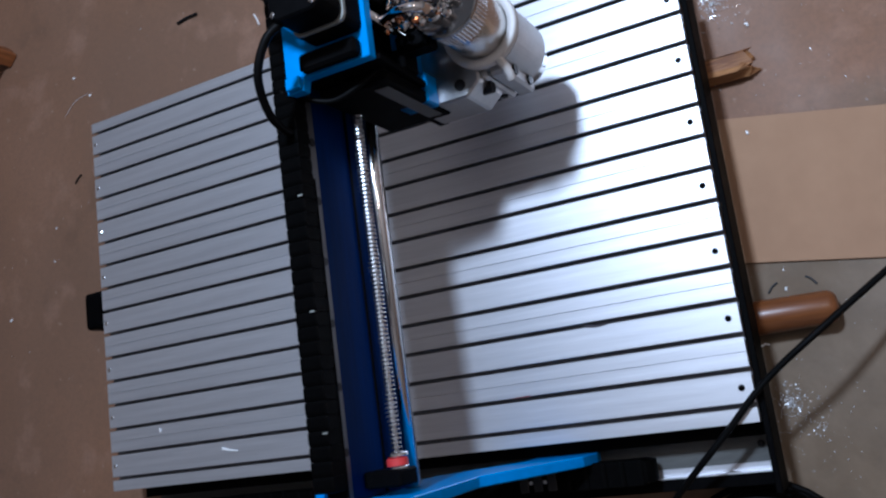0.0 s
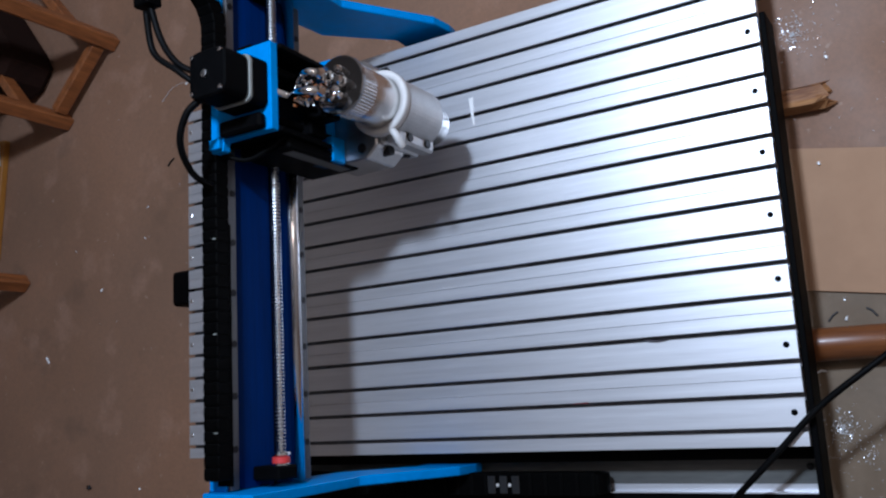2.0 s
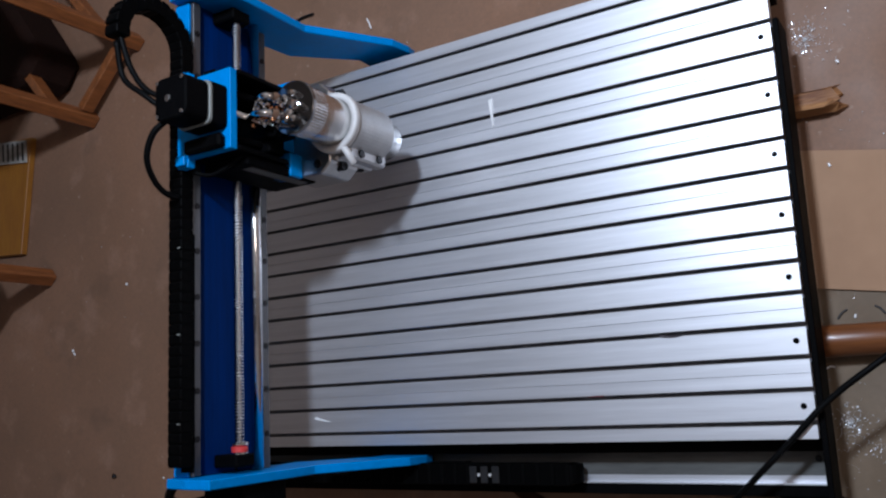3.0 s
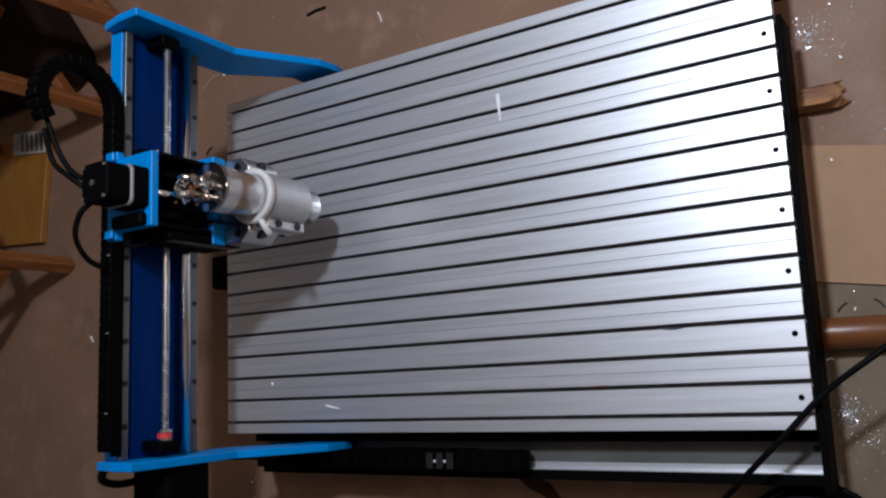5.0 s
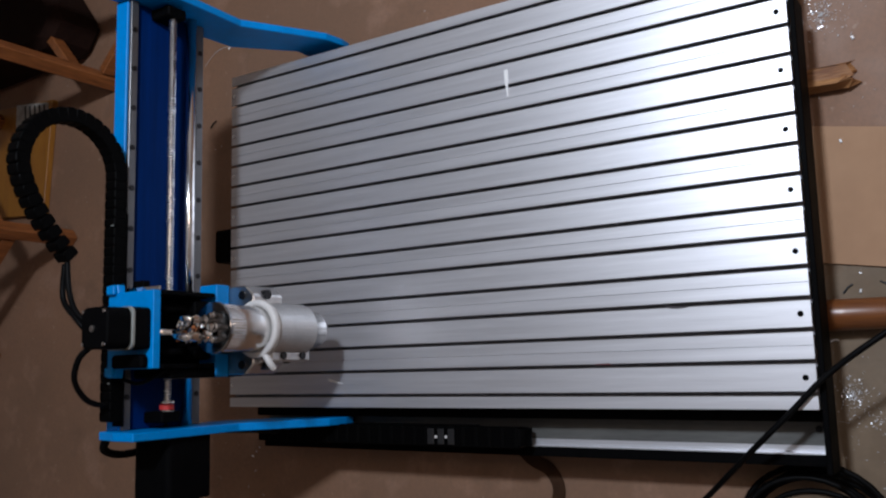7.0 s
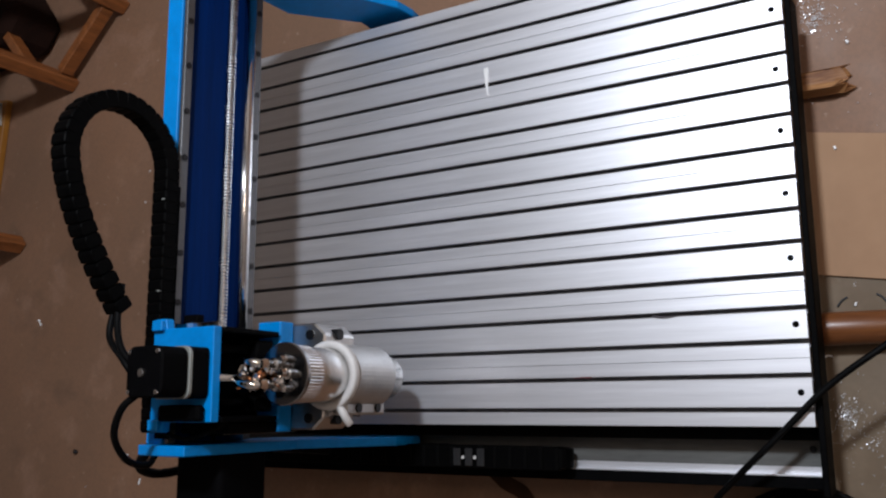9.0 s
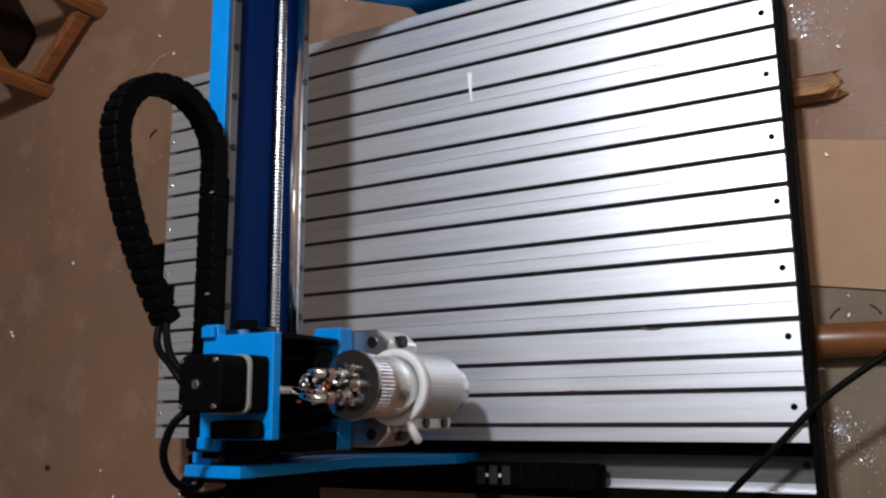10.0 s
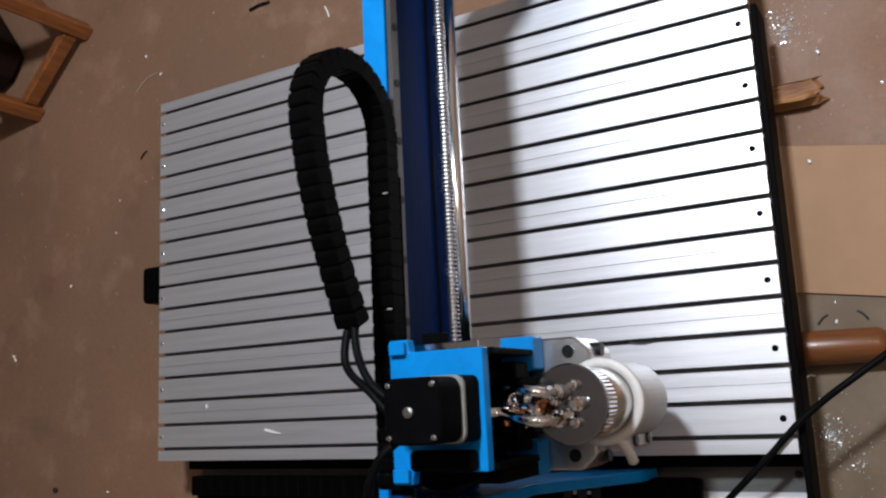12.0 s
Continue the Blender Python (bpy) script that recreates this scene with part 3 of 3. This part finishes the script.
# ---------------------------------------------------------------- the floor round the machine
def timber(name, x0, x1, y0, y1, z0, z1, material, label, seed, jag=0.004):
    rnd = random.Random(seed)
    bm = bmesh.new()
    box(x0, x1, y0, y1, z0, z1, 0.006, bm, seg=2)
    for v in bm.verts:
        v.co += Vector((rnd.uniform(-jag, jag), rnd.uniform(-jag, jag) * 2.5, rnd.uniform(-jag, jag)))
        v.co.z = max(v.co.z, z0)
    return tagged(part(name, bm, material), label, "timber", "timbers under the machine")


timber("wood_block", 0.411, 0.436, -0.055, 0.22, FLOOR, -0.0900, WOODPALE, "split rough wooden block under the machine frame", 5, 0.005)
log = tagged(part("wooden_post", tube([(0.113, -0.093, -0.0995), (0.113, -0.090, -0.0995), (0.113, -0.084, -0.0995), (0.113, 0.0, -0.0995), (0.112, 0.34, -0.0995)], 0.0205, 28,
                                      radii=[0.012, 0.0165, 0.0195, 0.0203, 0.0205]), WOODLOG, smooth=True), "smooth varnished round wooden post under the machine", "timber", "timbers under the machine")
timber("wooden_plank", -0.070, 0.20, 0.80, 0.955, FLOOR, -0.0795, WOOD, "dark orange-brown wooden plank under the machine end", 9, 0.002)
timber("wooden_plank", -0.060, 0.10, 0.46, 0.56, FLOOR, -0.0945, WOOD, "short wooden plank under the cable tray", 11, 0.002)
timber("wooden_plank", 0.44, 0.60, 0.84, 0.93, FLOOR, -0.0795, WOOD, "short wooden plank under the machine end", 12, 0.002)

board = tagged(part("cardboard_sheet", slab([(0.2115, 0.20), (0.4005, 0.20), (0.255, -0.62), (0.0890, -0.62)], "z", FLOOR + 0.0005, FLOOR + 0.004, 0.0006), CARD), "flat brown cardboard sheet on the floor", "cardboard")


def loose_cable(name, pts, r, label):
    return tagged(part(name, tube(spline(pts, 10), r, 8), RUBBER, smooth=True), label, "cable")


loose_cable("power_cable", [(0.26, -0.34, -0.114), (0.165, -0.19, -0.045), (0.088, -0.079, 0.003), (0.043, -0.016, 0.006), (-0.003, 0.031, 0.006), (-0.049, 0.080, -0.004),
                            (-0.118, 0.158, -0.065), (-0.15, 0.20, -0.110), (-0.20, 0.26, -0.1145), (-0.32, 0.3, -0.1145)], 0.0037,
            "thick black power cable draped over the bed corner")


def strap(name, pts, width, label):
    """A flat band lying on the floor, drawn in for a cast shadow."""
    line = spline(pts, 8)
    bm = bmesh.new()
    rows = []
    for i, p in enumerate(line):
        d = (line[min(i + 1, len(line) - 1)] - line[max(i - 1, 0)]).normalized()
        side = Vector((-d.y, d.x, 0)) * width / 2
        rows.append([bm.verts.new(p + side * k + Vector((0, 0, h))) for k, h in ((-1, 0), (1, 0), (1, 0.002), (-1, 0.002))])
    for a, b in zip(rows, rows[1:]):
        for k in range(4):
            bm.faces.new((a[k], a[(k + 1) % 4], b[(k + 1) % 4], b[k]))
    bm.faces.new(rows[0])
    bm.faces.new(rows[-1][::-1])
    return tagged(part(name, bm, SHADOW_BAND), label, "strap")


# this brown band paints a cable's curved shadow onto the floor
strap("cable_shadow_band", [(0.03, 0.50, FLOOR + 0.001), (-0.04, 0.475, FLOOR + 0.001), (-0.080, 0.440, FLOOR + 0.001), (-0.100, 0.405, FLOOR + 0.001), (-0.140, 0.395, FLOOR + 0.001), (-0.22, 0.44, FLOOR + 0.001)], 0.020,
      "dark brown band for a cable's shadow, curving out from under the cable tray")


def coil(name, cx, cy, turns, r, label):
    pts = []
    for i in range(turns * 30):
        a = 2 * math.pi * i / 30
        rr = r * (1 + 0.12 * math.sin(a * 0.37 + 1)) + 0.004 * math.sin(i * 0.061 + 2)
        pts.append((cx + rr * math.cos(a) + 0.012 * math.sin(a * 0.21), cy + rr * 1.15 * math.sin(a), FLOOR + 0.004 + 0.00024 * i))
    return tagged(part(name, tube(pts, 0.0038, 7), RUBBER, smooth=True), label, "cable")


coil("cable_coil", -0.160, 0.031, 6, 0.072, "coiled black cable on the floor beside the machine")


def swarf(name, cx, cy, spread, count, size, seed, label):
    rnd = random.Random(seed)
    bm = bmesh.new()
    for i in range(count):
        a, d = rnd.uniform(0, 6.283), abs(rnd.gauss(0, spread))
        x, y = cx + d * math.cos(a), cy + d * math.sin(a)
        s = size * rnd.uniform(0.35, 1.2)
        m = Matrix.Translation((x, y, FLOOR + 0.0012 + rnd.uniform(0, 0.0015))) @ Euler((rnd.uniform(-0.6, 0.6), rnd.uniform(-0.6, 0.6), rnd.uniform(0, 6.28))).to_matrix().to_4x4()
        q = [bm.verts.new(m @ Vector(p)) for p in ((-s, -s * 0.22, 0), (s * 0.2, -s * 0.4, s * 0.2), (s, 0, 0), (0, s * 0.35, -s * 0.1))]
        bm.faces.new((q[0], q[1], q[3]))
        bm.faces.new((q[1], q[2], q[3]))
    ob = part(name, bm, SWARF)
    return tagged(ob, label, "swarf", kind="stuff")


swarf("swarf_heap", 0.5153, -0.0225, 0.022, 260, 0.0017, 1, "small glittering heap of metal swarf on the floor")
swarf("swarf_heap", 0.012, -0.0200, 0.014, 240, 0.0015, 2, "glittering metal swarf scattered by the machine foot")
swarf("swarf_scatter", 0.26, -0.10, 0.22, 420, 0.0013, 3, "loose glints of metal swarf on the floor")
swarf("swarf_scatter", -0.02, -0.045, 0.045, 130, 0.0015, 7, "loose glints of metal swarf round the heap")
swarf("swarf_scatter", 0.4263, 1.2075, 0.45, 46, 0.0034, 4, "few bright specks of swarf behind the machine")
swarf("swarf_scatter", -0.0894, 1.02, 0.30, 26, 0.0030, 6, "few bright specks of swarf on the floor")


def stick(name, p, q, r, material, label):
    return tagged(part(name, tube([p, ((p[0] + q[0]) / 2 + 0.002, (p[1] + q[1]) / 2, p[2]), q], r, 6), material), label, "scrap", "scraps on the floor")


stick("twig", (0.791, 0.869, FLOOR + 0.003), (0.794, 0.823, FLOOR + 0.003), 0.0028, DARKHOLE, "short dark scrap on the floor")
stick("twig", (0.563, 1.154, FLOOR + 0.002), (0.576, 1.137, FLOOR + 0.002), 0.0016, DARKHOLE, "short dark splinter on the floor")
stick("straw", (0.750, 0.699, FLOOR + 0.002), (0.728, 0.690, FLOOR + 0.002), 0.0014, CHIPWHITE, "short pale straw on the floor")

for x, y, dx, dy, r, material, label in (
        (0.204, 1.528, 0.004, 0.004, 0.0022, CHIPWHITE, "tiny white chip on the floor"),
        (0.333, 1.354, 0.004, -0.003, 0.0018, CHIPWHITE, "tiny white chip on the floor"),
        (-0.064, 1.38, 0.004, 0.003, 0.0045, DARKHOLE, "small dark metal nut on the floor"),
        (0.768, 1.141, 0.003, 0.002, 0.002, CHIPWHITE, "tiny white chip on the floor"),
        (0.722, 1.102, 0.003, -0.003, 0.0018, CHIPWHITE, "tiny white chip on the floor"),
        (0.141, -0.020, 0.011, -0.012, 0.0012, DARKHOLE, "short dark splinter on the floor"),
        (0.154, -0.064, -0.011, -0.011, 0.0012, DARKHOLE, "short dark splinter on the floor"),
        (0.141, -0.040, 0.003, -0.002, 0.0015, CHIPWHITE, "tiny white chip on the floor"),
        (0.080, 0.000, 0.001, -0.010, 0.0011, CHIPWHITE, "thin white shaving on the floor"),
        (0.052, -0.011, 0.002, -0.002, 0.0013, CHIPWHITE, "tiny white chip on the floor"),
        (-0.116, 1.197, 0.01, -0.003, 0.0018, CHIPWHITE, "short pale shaving on the floor"),
        (0.196, 1.523, 0.006, 0.004, 0.002, CHIPWHITE, "tiny white chip on the floor"),
        (-0.065, 1.233, 0.002, 0.001, 0.0018, CHIPWHITE, "tiny white chip on the floor"),
        (0.473, -0.059, 0.003, 0.003, 0.0018, CHIPWHITE, "tiny white chip on the floor"),
        (0.337, -0.034, 0.003, 0.002, 0.0016, CHIPWHITE, "tiny white chip on the cardboard")):
    stick("floor_scrap", (x, y, FLOOR + r + (0.004 if "cardboard" in label else 0)), (x + dx, y + dy, FLOOR + r + (0.004 if "cardboard" in label else 0)), r, material, label)
tagged(part("wire_curl", tube(spline([(0.702, 1.172, FLOOR + 0.001), (0.722, 1.140, FLOOR + 0.004), (0.730, 1.109, FLOOR + 0.001)]), 0.0004, 6), SWARF), "thin bright curl of wire on the floor", "swarf")

# ---------------------------------------------------------------- wooden bench and stool behind the machine
def leg_mesh(h, w=0.030):
    return mesh_of("leg", box(-w / 2, w / 2, -w / 2, w / 2, 0, h, 0.003), WOOD)


def bar(name, p, q, w, h, parent, label=""):
    p, q = Vector(p), Vector(q)
    d = q - p
    m = Matrix.Translation((p + q) / 2) @ Matrix.Rotation(math.atan2(d.y, d.x), 4, "Z")
    ob = part(name, box(-d.length / 2, d.length / 2, -w / 2, w / 2, -h / 2, h / 2, 0.002), WOOD, parent, label)
    ob.matrix_basis = m
    return ob


def bench(name, feet, height, label, stretch_z):
    root = empty(name, (0, 0, 0))
    tagged(root, label, "stool", "wooden stools behind the machine")
    me = leg_mesh(height)
    for x, y in feet:
        ob = new("leg", me)
        d = Vector(feet[1]) - Vector(feet[0])
        ob.parent, ob.matrix_basis = root, pose(x, y, FLOOR, 0, 0, math.degrees(math.atan2(d.y, d.x)))
    n = len(feet)
    for i in range(n):
        (x0, y0), (x1, y1) = feet[i], feet[(i + 1) % n]
        d = Vector((x1 - x0, y1 - y0)).normalized() * 0.019
        for z, h in ((stretch_z[i % len(stretch_z)], 0.030), (FLOOR + height - 0.03, 0.05)):
            bar("stretcher", (x0 + d.x, y0 + d.y, z), (x1 - d.x, y1 - d.y, z), 0.020, h, root)
    cx, cy = sum(f[0] for f in feet) / n, sum(f[1] for f in feet) / n
    out = [(cx + (x - cx) * 1.2, cy + (y - cy) * 1.2) for x, y in feet]
    part("seat", slab(out, "z", FLOOR + height + 0.001, FLOOR + height + 0.022, 0.002), WOOD, root, "worn wooden seat")
    return root


bench("wooden_stool", [(0.7244, 1.4728), (0.8697, 1.3228), (1.1369, 1.5712), (0.9916, 1.7213)], 0.42, "orange-brown wooden stool on the floor behind the machine", (-0.085, -0.02, -0.085, -0.02))
bench("wooden_stool", [(0.3794, 1.6153), (0.7075, 1.9106), (0.445, 2.2012), (0.1169, 1.9106)], 0.42, "orange-brown wooden stool standing by a yellow panel", (0.06, 0.03))
tagged(part("plywood_panel", slab([(0.725, 1.6900), (0.445, 1.7138), (0.478, 2.2000), (0.758, 2.1600)], "z", FLOOR + 0.001, FLOOR + 0.016, 0.001), YELLOW),
       "yellow plywood panel lying on the floor", "panel")
news = empty("newspaper", (0, 0, 0))
tagged(news, "folded grey newspaper on the yellow panel", "newspaper")
part("sheet", slab([(0.664, 1.7000), (0.720, 1.7060), (0.736, 1.8350), (0.680, 1.8340)], "z", FLOOR + 0.0165, FLOOR + 0.021, 0.0005), PAPER, news)
for k in range(5):
    u = 0.020 * k
    part("print_bar", slab([(0.6700 + u * 0.14, 1.7080 + u), (0.7150 + u * 0.14, 1.7130 + u), (0.7158 + u * 0.14, 1.7200 + u), (0.6708 + u * 0.14, 1.7150 + u)],
                           "z", FLOOR + 0.0212, FLOOR + 0.0216), DARKHOLE, news)
# dark block added in place of the deep shade beneath the stool
tagged(part("stool_shade_block", slab([(0.800, 1.560), (0.866, 1.510), (1.090, 1.690), (1.120, 2.050), (0.790, 2.060)], "z", FLOOR, FLOOR + 0.13, 0.02), STOOL_SHADE), "dark red-brown block standing in for the shade under a stool", "bag")


# ---------------------------------------------------------------- what moves
def chain_bend(t):
    """Where on the beam the chain's bend begins, and its radius."""
    rows = ((0, 0.532, 0.050), (4.3, 0.532, 0.052), (5, 0.480, 0.060), (5.5, 0.442, 0.066), (6, 0.408, 0.069), (6.5, 0.373, 0.0715), (7, 0.341, 0.074),
            (7.6, 0.312, 0.073), (9, 0.304, 0.070), (10, 0.303, 0.067), (12, 0.328, 0.058))
    for (a, x0, r0), (b, x1, r1) in zip(rows, rows[1:]):
        if t <= b:
            k = (t - a) / (b - a)
            return x0 + (x1 - x0) * k, r0 + (r1 - r0) * k
    return rows[-1][1:]


def motions():
    ys = [(0, 0.327), (0.5, 0.385), (1, 0.446), (1.5, 0.508), (2, 0.572), (2.5, 0.628), (3, 0.686), (3.5, 0.748), (4, 0.809), (4.35, 0.850), (4.5, 0.860), (5, 0.860),
          (7.2, 0.861), (7.45, 0.858), (7.6, 0.843), (8, 0.794), (8.5, 0.731), (9, 0.667), (9.5, 0.604), (10, 0.546), (10.5, 0.483), (11, 0.427), (11.5, 0.364), (12, 0.300)]
    walk(gantry, [(t, pose(0, y, 0)) for t, y in ys])
    walk(side_chain, [(t, pose(-0.042, 0.5 * y - 0.020, -0.022)) for t, y in ys])
    xs = [(0, 0.432), (4.2, 0.436), (4.4, 0.424), (4.7, 0.389), (5, 0.353), (5.5, 0.292), (6, 0.236), (6.5, 0.178), (7, 0.121), (7.3, 0.087), (7.5, 0.068), (7.7, 0.062), (8.4, 0.062), (9, 0.062), (9.6, 0.062), (10.4, 0.063), (11.2, 0.065), (12, 0.066)]
    walk(car, [(t, pose(x, 0, 0)) for t, x in xs])
    for k, ob in enumerate(leads):
        rows = []
        for t, x in xs:
            end = chain_pose(N_LINK - 1, *chain_bend(t)).translation
            rows.append((t, pose(0.004 - 0.012 * k, 0, 0.393, 0, -math.degrees(math.atan2(end.z - 0.393, end.x - x)), 0)))
        walk(ob, rows)
    for i, ob in enumerate(chain_links):
        walk(ob, [(t, chain_pose(i, *chain_bend(t))) for t, x in xs])


motions()
